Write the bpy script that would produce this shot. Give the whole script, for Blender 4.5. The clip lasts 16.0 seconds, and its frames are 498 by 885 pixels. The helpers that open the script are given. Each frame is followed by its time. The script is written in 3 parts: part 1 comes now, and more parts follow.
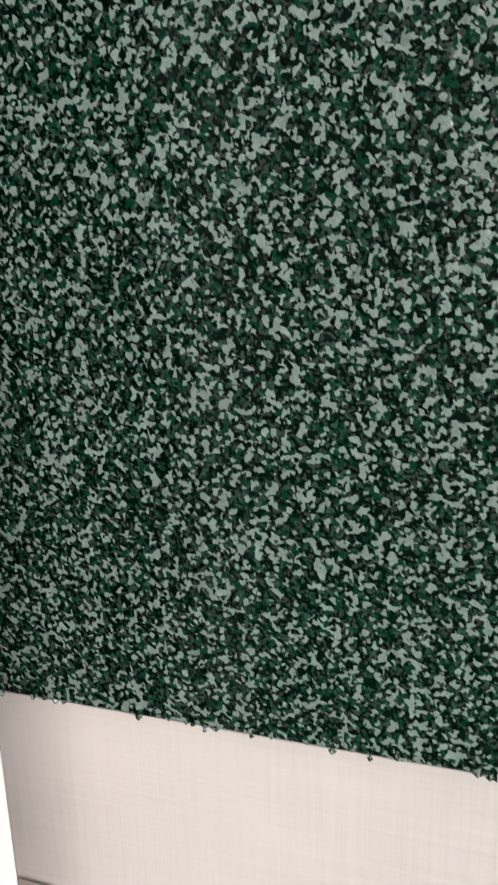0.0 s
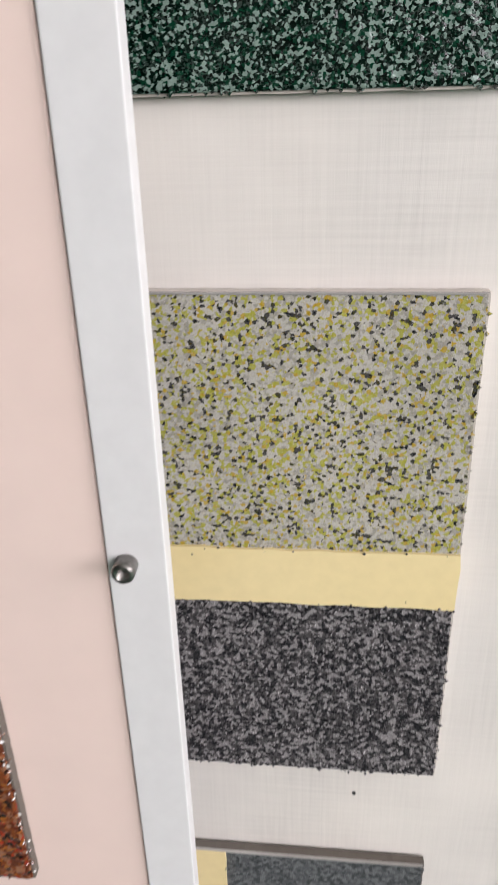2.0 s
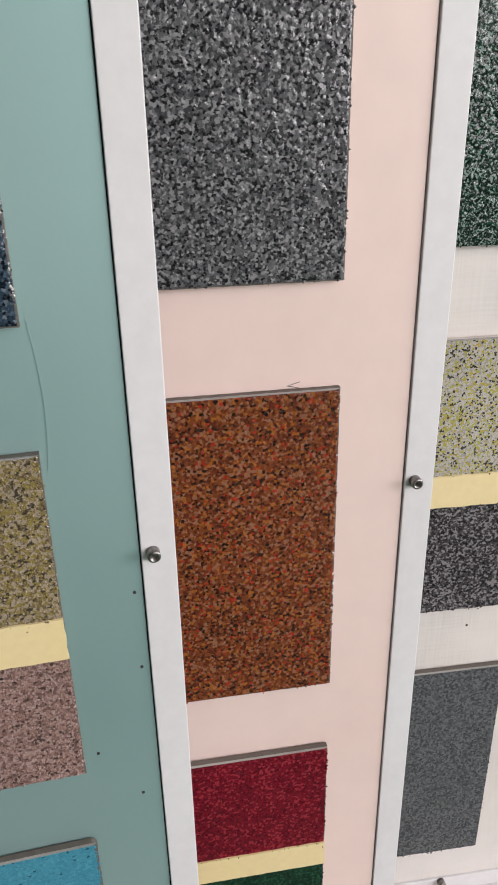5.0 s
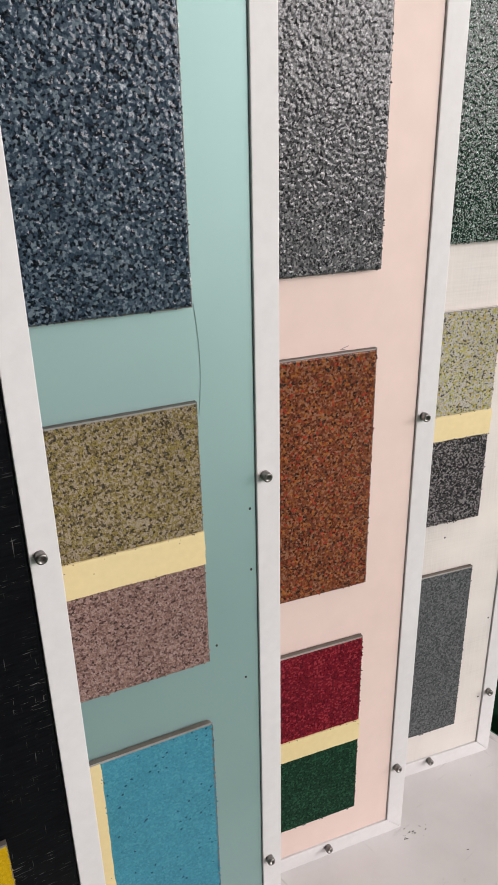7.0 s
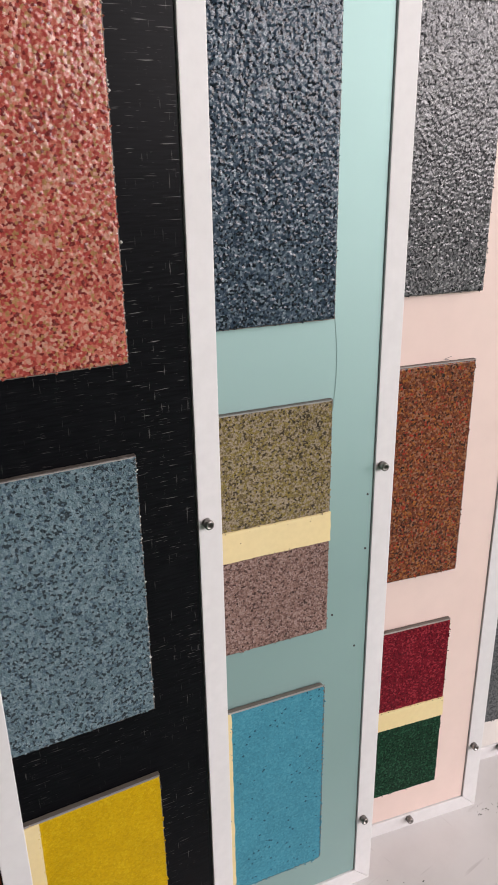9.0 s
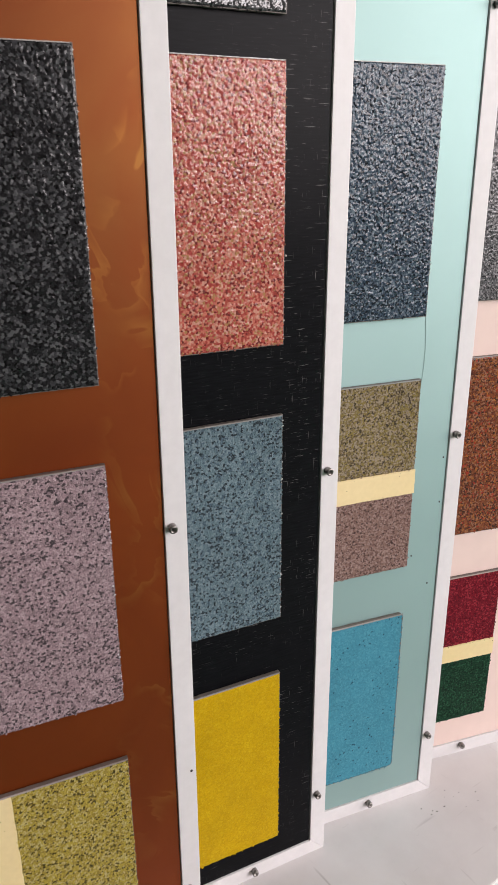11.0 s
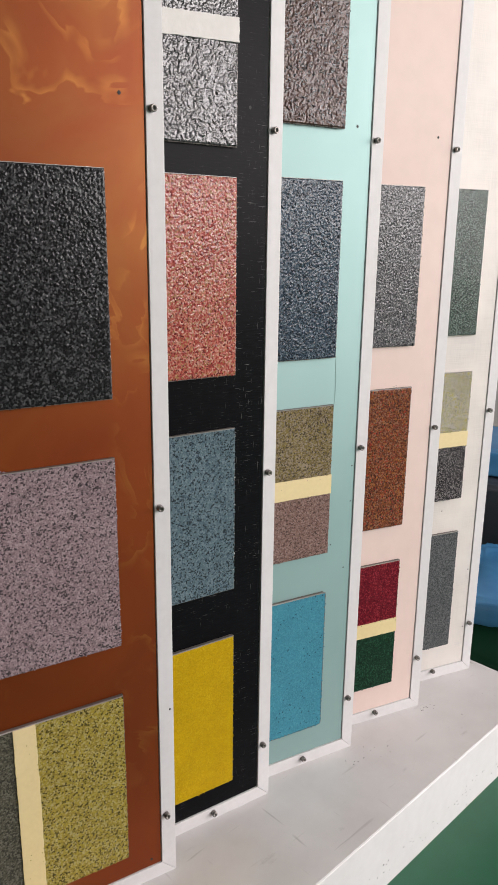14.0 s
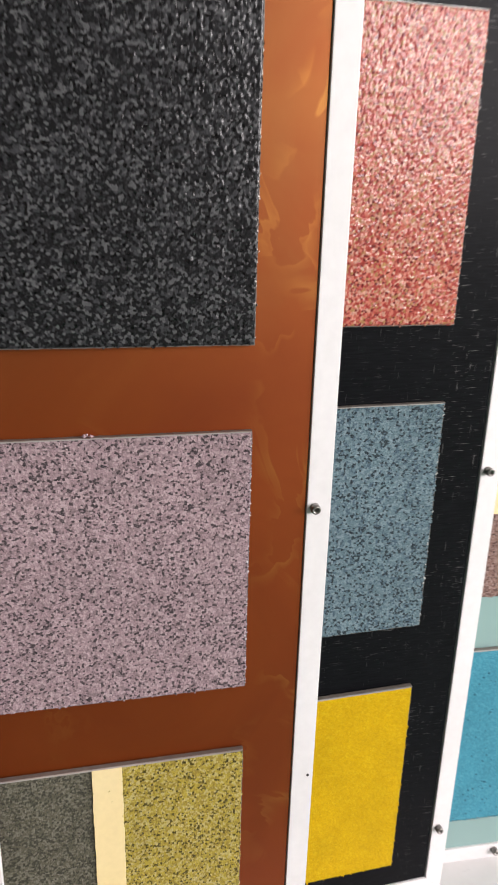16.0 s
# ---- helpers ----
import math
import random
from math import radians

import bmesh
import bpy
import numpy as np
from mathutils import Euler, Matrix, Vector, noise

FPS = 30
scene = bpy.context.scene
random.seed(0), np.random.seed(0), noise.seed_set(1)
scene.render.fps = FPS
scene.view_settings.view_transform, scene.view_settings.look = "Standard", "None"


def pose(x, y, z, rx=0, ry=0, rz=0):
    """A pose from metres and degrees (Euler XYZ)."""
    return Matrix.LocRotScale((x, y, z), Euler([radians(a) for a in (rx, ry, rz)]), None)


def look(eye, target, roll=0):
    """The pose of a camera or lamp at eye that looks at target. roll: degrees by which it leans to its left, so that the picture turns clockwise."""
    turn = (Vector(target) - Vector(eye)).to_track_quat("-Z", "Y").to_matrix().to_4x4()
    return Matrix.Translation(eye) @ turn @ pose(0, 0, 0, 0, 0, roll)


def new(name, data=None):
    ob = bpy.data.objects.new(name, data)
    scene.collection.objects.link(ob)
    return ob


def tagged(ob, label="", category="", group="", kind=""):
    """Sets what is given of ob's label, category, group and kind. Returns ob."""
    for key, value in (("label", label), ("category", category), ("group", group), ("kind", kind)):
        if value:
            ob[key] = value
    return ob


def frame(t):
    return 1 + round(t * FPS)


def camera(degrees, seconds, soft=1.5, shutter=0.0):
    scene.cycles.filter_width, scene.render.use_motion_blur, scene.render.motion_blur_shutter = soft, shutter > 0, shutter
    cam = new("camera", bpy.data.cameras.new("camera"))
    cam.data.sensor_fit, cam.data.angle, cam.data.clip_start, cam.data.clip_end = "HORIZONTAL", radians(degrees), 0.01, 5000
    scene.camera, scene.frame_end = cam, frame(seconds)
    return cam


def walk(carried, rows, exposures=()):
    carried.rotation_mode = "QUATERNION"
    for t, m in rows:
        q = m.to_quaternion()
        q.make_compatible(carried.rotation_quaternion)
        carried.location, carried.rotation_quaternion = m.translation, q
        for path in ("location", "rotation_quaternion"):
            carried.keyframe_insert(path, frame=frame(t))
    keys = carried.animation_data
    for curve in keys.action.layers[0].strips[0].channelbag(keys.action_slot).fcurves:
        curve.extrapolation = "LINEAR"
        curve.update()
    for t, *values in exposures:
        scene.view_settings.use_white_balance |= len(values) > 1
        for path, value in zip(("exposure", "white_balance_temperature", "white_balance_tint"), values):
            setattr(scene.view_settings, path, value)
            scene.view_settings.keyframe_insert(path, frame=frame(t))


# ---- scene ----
cam = camera(36.9, 16.0, soft=1.5, shutter=0.2)
PATH = [
    (0, (0.015, -0.293, 1.149), (-0.542, 1.558, 0.638), -1.6),
    (0.5, (0.025, -0.296, 1.124), (-0.479, 1.545, 0.529), -2.3),
    (1, (0.024, -0.304, 1.092), (-0.424, 1.48, 0.308), -3.6),
    (1.5, (0.001, -0.374, 1.022), (-0.273, 1.493, 0.36), -1.3),
    (2, (-0.015, -0.448, 1.017), (-0.187, 1.344, 0.145), -1.6),
    (2.5, (-0.068, -0.566, 1.063), (-0.14, 1.219, 0.163), -0.8),
    (3, (-0.09, -0.634, 1.09), (-0.124, 1.158, 0.202), -1.1),
    (3.5, (-0.118, -0.671, 1.102), (-0.096, 1.131, 0.236), -1.0),
    (4, (-0.212, -0.689, 1.115), (-0.144, 1.12, 0.266), -1.2),
    (4.2, (-0.231, -0.69, 1.119), (-0.125, 1.117, 0.27), -1.2),
    (6.3, (-0.493, -0.876, 1.142), (0.04, 0.879, 0.344), -1.0),
    (6.5, (-0.516, -0.896, 1.144), (0.051, 0.85, 0.35), -1.0),
    (7, (-0.572, -0.872, 1.151), (0.081, 0.845, 0.361), -1.2),
    (7.5, (-0.602, -0.866, 1.157), (0.096, 0.842, 0.386), -1.5),
    (8, (-0.641, -0.903, 1.168), (-0.019, 0.848, 0.429), -1.2),
    (8.5, (-0.683, -0.947, 1.166), (-0.123, 0.83, 0.439), -0.7),
    (9, (-0.718, -0.955, 1.168), (-0.125, 0.811, 0.44), -0.9),
    (9.5, (-0.799, -0.952, 1.166), (-0.157, 0.792, 0.427), -1.4),
    (9.7, (-0.822, -0.953, 1.165), (-0.162, 0.782, 0.421), -1.5),
    (11.8, (-0.992, -1.275, 1.209), (-0.472, 0.55, 0.578), 0.1),
    (12, (-1.02, -1.295, 1.208), (-0.472, 0.529, 0.597), 0.2),
    (12.5, (-1.097, -1.342, 1.212), (-0.459, 0.463, 0.635), 0.3),
    (13, (-1.114, -1.394, 1.205), (-0.385, 0.386, 0.657), 0.5),
    (13.5, (-1.118, -1.42, 1.203), (-0.326, 0.338, 0.673), 0.6),
    (14, (-1.103, -1.41, 1.203), (-0.278, 0.338, 0.687), 0.7),
    (14.5, (-1.098, -1.406, 1.209), (-0.289, 0.346, 0.686), 1.0),
    (15, (-1.092, -1.397, 1.222), (-0.347, 0.384, 0.701), 1.4),
    (15.5, (-1.058, -1.325, 1.196), (-0.484, 0.51, 0.646), 1.6),
    (16, (-0.925, -1.102, 1.133), (-0.709, 0.778, 0.485), 1.6),
]
EXPOSURES = [
    (0.0, 0.17, 6500, 12), (1.0, 0.22, 6450, 12), (1.5, 0.1, 6250, 10), (3.0, -0.04, 6270, 9), (4.2, -0.07, 6280, 10), (6.5, -0.03, 6500, 10), (8.3, 0.0, 6520, 12), (9.5, 0.04, 6550, 14),
    (12.2, 0.15, 6550, 14), (13.4, 0.06, 6500, 11), (14.5, -0.06, 6500, 10), (15.4, -0.05, 6500, 11), (15.7, 0.25, 6500, 11), (16.0, 0.6, 6500, 11),
]
walk(cam, [(t, look(eye, target, roll)) for t, eye, target, roll in PATH], EXPOSURES)

# ---- world, window light, exposure ----
world = bpy.data.worlds.new("sky")
scene.world = world
world.use_nodes = True
wt = world.node_tree
sky = wt.nodes.new("ShaderNodeTexSky")
sky.sky_type = "NISHITA"
sky.sun_disc = False
sky.sun_elevation, sky.sun_rotation = radians(38), radians(150)
wt.nodes["Background"].inputs["Strength"].default_value = 0.12
wt.links.new(sky.outputs["Color"], wt.nodes["Background"].inputs["Color"])

sun = bpy.data.lights.new("sun", "SUN")
sun.energy, sun.angle, sun.color = 1.0, radians(12), (1.0, 0.95, 0.88)
new("sun", sun).matrix_world = look((6, -10, 9), (0, 0, 0))


def window_light(name, eye, target, w, h, power, colour):
    """Daylight that comes in through a window's opening."""
    lamp = bpy.data.lights.new(name, "AREA")
    lamp.shape, lamp.size, lamp.size_y, lamp.energy, lamp.color = "RECTANGLE", w, h, power, colour
    ob = new(name, lamp)
    ob.matrix_world = look(eye, target)
    return ob


DAY, SIDE = (1.0, 0.925, 0.93), (1.0, 0.915, 0.915)
window_light("window_light_front", (2.75, -4.38, 2.3), (2.75, 0, 2.3), 2.7, 2.0, 190, DAY)
window_light("window_light_side", (4.38, -2.2, 2.05), (0, -2.2, 2.05), 2.8, 2.3, 230, SIDE)


# ---- materials ----
def material(name):
    m = bpy.data.materials.new(name)
    m.use_nodes = True
    nt = m.node_tree
    return m, nt, nt.nodes["Principled BSDF"]


def node(nt, kind, **inputs):
    n = nt.nodes.new(kind)
    for k, v in inputs.items():
        n.inputs[k.replace("_", " ")].default_value = v
    return n


def coords(nt, scale=(1, 1, 1)):
    c = nt.nodes.new("ShaderNodeTexCoord")
    mp = nt.nodes.new("ShaderNodeMapping")
    mp.inputs["Scale"].default_value = scale
    nt.links.new(c.outputs["Object"], mp.inputs["Vector"])
    return mp.outputs["Vector"]


def ramp(nt, fac, stops, constant=False):
    r = nt.nodes.new("ShaderNodeValToRGB")
    el = r.color_ramp.elements
    while len(el) < len(stops):
        el.new(0.5)
    for e, (p, c) in zip(el, stops):
        e.position, e.color = p, (*c, 1)
    if constant:
        r.color_ramp.interpolation = "CONSTANT"
    nt.links.new(fac, r.inputs["Fac"])
    return r.outputs["Color"]


def mixed(nt, fac, a, b, mode="MIX"):
    x = nt.nodes.new("ShaderNodeMix")
    x.data_type, x.blend_type = "RGBA", mode
    for s, v in ((x.inputs["Factor"], fac), (x.inputs["A"], a), (x.inputs["B"], b)):
        if isinstance(v, (int, float)):
            s.default_value = v
        elif isinstance(v, tuple):
            s.default_value = (*v, 1)
        else:
            nt.links.new(v, s)
    return x.outputs["Result"]


def bumped(nt, bsdf, height, strength, distance):
    b = nt.nodes.new("ShaderNodeBump")
    b.inputs["Strength"].default_value, b.inputs["Distance"].default_value = strength, distance
    nt.links.new(height, b.inputs["Height"])
    nt.links.new(b.outputs["Normal"], bsdf.inputs["Normal"])


def noise_tex(nt, vec, scale, detail=4.0, rough=0.55):
    n = node(nt, "ShaderNodeTexNoise", Scale=scale, Detail=detail, Roughness=rough)
    nt.links.new(vec, n.inputs["Vector"])
    return n.outputs["Fac"]


def painted(name, colour, worn, rough=0.35, grain=60.0, bump=0.05, scale=(1, 1, 1), metal=0.0, coat=0.0, spec=0.5):
    """Paint with a slow cloudiness, fine grain and a light relief."""
    m, nt, b = material(name)
    v = coords(nt, scale)
    slow = noise_tex(nt, v, 3.5, 5)
    fine = noise_tex(nt, v, grain, 3)
    c = mixed(nt, ramp(nt, slow, [(0.35, (0, 0, 0)), (0.75, (1, 1, 1))]), colour, worn)
    c = mixed(nt, 0.12, c, ramp(nt, fine, [(0.3, (0.6, 0.6, 0.6)), (0.7, (1, 1, 1))]), "MULTIPLY")
    nt.links.new(c, b.inputs["Base Color"])
    b.inputs["Roughness"].default_value, b.inputs["Metallic"].default_value = rough, metal
    b.inputs["Coat Weight"].default_value, b.inputs["Specular IOR Level"].default_value = coat, spec
    b.inputs["Coat Roughness"].default_value = 0.08
    bumped(nt, b, fine, bump, 0.001)
    return m


FRAME = painted("white_enamel", (0.73, 0.72, 0.72), (0.68, 0.67, 0.66), 0.45, 90, 0.04, spec=0.25)


def ledge_material():
    m, nt, b = material("scuffed_shaded_ledge")
    v = coords(nt)
    slow = noise_tex(nt, v, 6, 6, 0.6)
    c = mixed(nt, ramp(nt, slow, [(0.38, (0, 0, 0)), (0.72, (1, 1, 1))]), (0.66, 0.645, 0.635), (0.57, 0.55, 0.54))
    v2 = coords(nt, (1, 3, 3))
    smear = noise_tex(nt, v2, 9, 8, 0.7)
    c = mixed(nt, ramp(nt, smear, [(0.64, (0, 0, 0)), (0.74, (0.5, 0.5, 0.5))]), c, (0.30, 0.28, 0.27))
    for scale, low in (((5, 70, 1), 0.665), ((60, 7, 1), 0.68)):
        drag = noise_tex(nt, coords(nt, scale), 1.0, 2, 0.6)
        c = mixed(nt, ramp(nt, drag, [(low, (0, 0, 0)), (low + 0.08, (0.45, 0.45, 0.45))]), c, (0.24, 0.22, 0.21))
    nt.links.new(c, b.inputs["Base Color"])
    b.inputs["Roughness"].default_value = 0.4
    bumped(nt, b, slow, 0.05, 0.002)
    return m


# scuffs, plus a base greyer than the front: the top's weaker light is painted
LEDGE_TOP = ledge_material()
LEDGE_FACE = painted("white_gloss_paint", (0.80, 0.79, 0.79), (0.74, 0.73, 0.72), 0.35, 40)
FLOOR = painted("green_floor_paint", (0.012, 0.095, 0.045), (0.020, 0.125, 0.065), 0.42, 35, 0.06)
WALL = painted("grey_wall_paint", (0.26, 0.25, 0.24), (0.22, 0.21, 0.20), 0.7, 120)
CEILING = painted("ceiling_paint", (0.62, 0.60, 0.58), (0.56, 0.55, 0.53), 0.8, 120)
# near-black that paints the shade inside frame gaps and drill holes
DARK_GAP = painted("gap_shade_black", (0.025, 0.024, 0.023), (0.04, 0.038, 0.036), 0.7, 120)
TAPE = painted("cream_yellow_tape", (0.80, 0.645, 0.32), (0.82, 0.68, 0.38), 0.5, 140, 0.06)
TAPE_WHITE = painted("smeared_white_tape", (0.80, 0.79, 0.75), (0.50, 0.48, 0.44), 0.4, 80, 0.5)
SUBSTRATE = painted("fibre_substrate", (0.105, 0.088, 0.074), (0.17, 0.148, 0.128), 0.6, 200, 0.3)
# lip resin; its bright tone paints the glints along the tiles' top edges
RESIN = painted("resin_with_painted_glints", (0.26, 0.245, 0.23), (0.60, 0.58, 0.55), 0.08, 260, 0.6)
PALE_EDGE = painted("pale_resin_edge", (0.52, 0.47, 0.42), (0.40, 0.36, 0.32), 0.3, 200, 0.3)
RESIN_BEAD = painted("cured_resin_beads", (0.50, 0.49, 0.46), (0.62, 0.60, 0.57), 0.15, 260, 0.4)
GLUE = painted("dark_adhesive", (0.05, 0.045, 0.04), (0.08, 0.07, 0.06), 0.8, 100)


def steel_material():
    m, nt, b = material("blackened_steel")
    v = coords(nt)
    f = noise_tex(nt, v, 300, 3)
    nt.links.new(ramp(nt, f, [(0.3, (0.16, 0.15, 0.14)), (0.7, (0.36, 0.34, 0.32))]), b.inputs["Base Color"])
    b.inputs["Metallic"].default_value, b.inputs["Roughness"].default_value = 1.0, 0.32
    return m


STEEL = steel_material()


def copper_board():
    """Copper-brown metallic resin with golden clouds and veins."""
    m, nt, b = material("copper_metallic_resin")
    v = coords(nt)
    n = node(nt, "ShaderNodeTexNoise", Scale=3.2, Detail=5.0, Roughness=0.5, Distortion=1.4)
    nt.links.new(v, n.inputs["Vector"])
    slow = n.outputs["Fac"]
    c = ramp(nt, slow, [(0.3, (0.17, 0.034, 0.006)), (0.52, (0.20, 0.052, 0.009)), (0.62, (0.22, 0.070, 0.013)), (0.78, (0.31, 0.145, 0.03))])
    n2 = node(nt, "ShaderNodeTexNoise", Scale=5.0, Detail=4.0, Roughness=0.5, Distortion=1.2)
    nt.links.new(v, n2.inputs["Vector"])
    vein = ramp(nt, n2.outputs["Fac"], [(0.455, (0, 0, 0)), (0.50, (0.24, 0.24, 0.24)), (0.507, (0, 0, 0))])
    where = ramp(nt, noise_tex(nt, v, 6.0, 3, 0.6), [(0.53, (0, 0, 0)), (0.68, (1, 1, 1))])
    gold = mixed(nt, 1.0, vein, where, "MULTIPLY")
    c = mixed(nt, gold, c, (0.66, 0.34, 0.07))
    n3 = node(nt, "ShaderNodeTexNoise", Scale=5.0, Detail=4.0, Roughness=0.55, Distortion=0.9)
    nt.links.new(v, n3.inputs["Vector"])
    c = mixed(nt, ramp(nt, n3.outputs["Fac"], [(0.46, (0, 0, 0)), (0.80, (0.55, 0.55, 0.55))]), c, (0.21, 0.098, 0.026))
    axes = nt.nodes.new("ShaderNodeSeparateXYZ")
    nt.links.new(v, axes.inputs["Vector"])
    # clouds turn golden only towards the top: the reflection there is painted in
    top_reflection = ramp(nt, axes.outputs["Z"], [(0.72, (0.06, 0.06, 0.06)), (1.08, (0.9, 0.9, 0.9))])
    c = mixed(nt, top_reflection, ramp(nt, slow, [(0.3, (0.240, 0.045, 0.008)), (0.7, (0.300, 0.062, 0.010))]), c)
    c = mixed(nt, mixed(nt, 1.0, gold, (0.6, 0.6, 0.6), "MULTIPLY"), c, (0.60, 0.30, 0.06))
    # golden wisps that gathered along the rail when the resin was poured
    n4 = node(nt, "ShaderNodeTexNoise", Scale=7.0, Detail=4.0, Roughness=0.5, Distortion=1.0)
    nt.links.new(v, n4.inputs["Vector"])
    wisp = ramp(nt, n4.outputs["Fac"], [(0.42, (0, 0, 0)), (0.50, (0.42, 0.42, 0.42)), (0.512, (0, 0, 0))])
    along = nt.nodes.new("ShaderNodeMath")
    along.operation = "MULTIPLY_ADD"
    along.inputs[1].default_value, along.inputs[2].default_value = 8.0, 1.0
    nt.links.new(axes.outputs["X"], along.inputs[0])
    wisp = mixed(nt, 1.0, wisp, ramp(nt, along.outputs["Value"], [(0.25, (0, 0, 0)), (0.62, (1, 1, 1))]), "MULTIPLY")
    wisp = mixed(nt, 1.0, wisp, ramp(nt, noise_tex(nt, v, 8.0, 2), [(0.51, (0, 0, 0)), (0.66, (1, 1, 1))]), "MULTIPLY")
    c = mixed(nt, wisp, c, (0.50, 0.25, 0.05))
    nt.links.new(c, b.inputs["Base Color"])
    b.inputs["Metallic"].default_value, b.inputs["Roughness"].default_value = 0.7, 0.46
    b.inputs["Coat Weight"].default_value, b.inputs["Coat Roughness"].default_value = 0.04, 0.2
    return m


def black_board():
    """Black laminate with short pale scratches."""
    m, nt, b = material("scratched_black_laminate")
    total = None
    for scale, low in (((45, 1, 650), 0.67), ((650, 1, 45), 0.70), ((110, 1, 1100), 0.70)):
        v = coords(nt, scale)
        f = noise_tex(nt, v, 1.0, 1, 0.5)
        s = ramp(nt, f, [(low, (0, 0, 0)), (low + 0.1, (0.55, 0.55, 0.55))])
        total = s if total is None else mixed(nt, 1.0, total, s, "ADD")
    weave = noise_tex(nt, coords(nt, (40, 1, 420)), 1.0, 2)
    base = ramp(nt, weave, [(0.3, (0.0027, 0.0029, 0.0036)), (0.7, (0.0062, 0.0066, 0.0078))])
    where = noise_tex(nt, coords(nt), 7, 4, 0.6)
    total = mixed(nt, 1.0, total, ramp(nt, where, [(0.40, (0.05, 0.05, 0.05)), (0.62, (1, 1, 1))]), "MULTIPLY")
    nt.links.new(mixed(nt, total, base, (0.34, 0.33, 0.32)), b.inputs["Base Color"])
    b.inputs["Roughness"].default_value, b.inputs["Specular IOR Level"].default_value = 0.34, 0.055
    bumped(nt, b, weave, 0.08, 0.0006)
    return m


def mint_board():
    m, nt, b = material("mint_pearl_resin")
    v = coords(nt)
    slow = noise_tex(nt, v, 2.6, 3)
    c = ramp(nt, slow, [(0.3, (0.298, 0.445, 0.426)), (0.7, (0.343, 0.495, 0.476))])
    nt.links.new(c, b.inputs["Base Color"])
    b.inputs["Metallic"].default_value, b.inputs["Roughness"].default_value = 0.6, 0.62
    b.inputs["Coat Weight"].default_value, b.inputs["Coat Roughness"].default_value = 0.06, 0.3
    bumped(nt, b, slow, 0.1, 0.004)
    return m


def cream_board():
    """Cream paint brushed both ways, leaving a faint cloth-like weave."""
    m, nt, b = material("brushed_cream_paint")
    up = noise_tex(nt, coords(nt, (420, 1, 14)), 1.0, 3, 0.6)
    across = noise_tex(nt, coords(nt, (14, 1, 420)), 1.0, 3, 0.6)
    slow = noise_tex(nt, coords(nt), 5, 3)
    w = mixed(nt, 0.5, ramp(nt, up, [(0.25, (0, 0, 0)), (0.75, (1, 1, 1))]), ramp(nt, across, [(0.25, (0, 0, 0)), (0.75, (1, 1, 1))]))
    c = mixed(nt, ramp(nt, slow, [(0.3, (0, 0, 0)), (0.7, (1, 1, 1))]), (0.72, 0.685, 0.645), (0.79, 0.735, 0.675))
    c = mixed(nt, mixed(nt, 1.0, ramp(nt, noise_tex(nt, coords(nt), 9, 3), [(0.35, (0, 0, 0)), (0.7, (1, 1, 1))]), (0.25, 0.25, 0.25), "MULTIPLY"), c, w, "MULTIPLY")
    nt.links.new(c, b.inputs["Base Color"])
    b.inputs["Roughness"].default_value = 0.4
    b.inputs["Coat Weight"].default_value, b.inputs["Coat Roughness"].default_value = 0.08, 0.2
    b.inputs["Specular IOR Level"].default_value = 0.3
    bumped(nt, b, w, 0.12, 0.0008)
    return m


COPPER, BLACK, MINT, CREAM = copper_board(), black_board(), mint_board(), cream_board()
PINK = painted("pale_pink_gloss", (0.785, 0.62, 0.555), (0.805, 0.65, 0.585), 0.5, 25, 0.04, spec=0.25)
RUST = painted("dark_red_brown_paint", (0.10, 0.025, 0.012), (0.14, 0.035, 0.016), 0.35, 25, 0.04, coat=0.4)


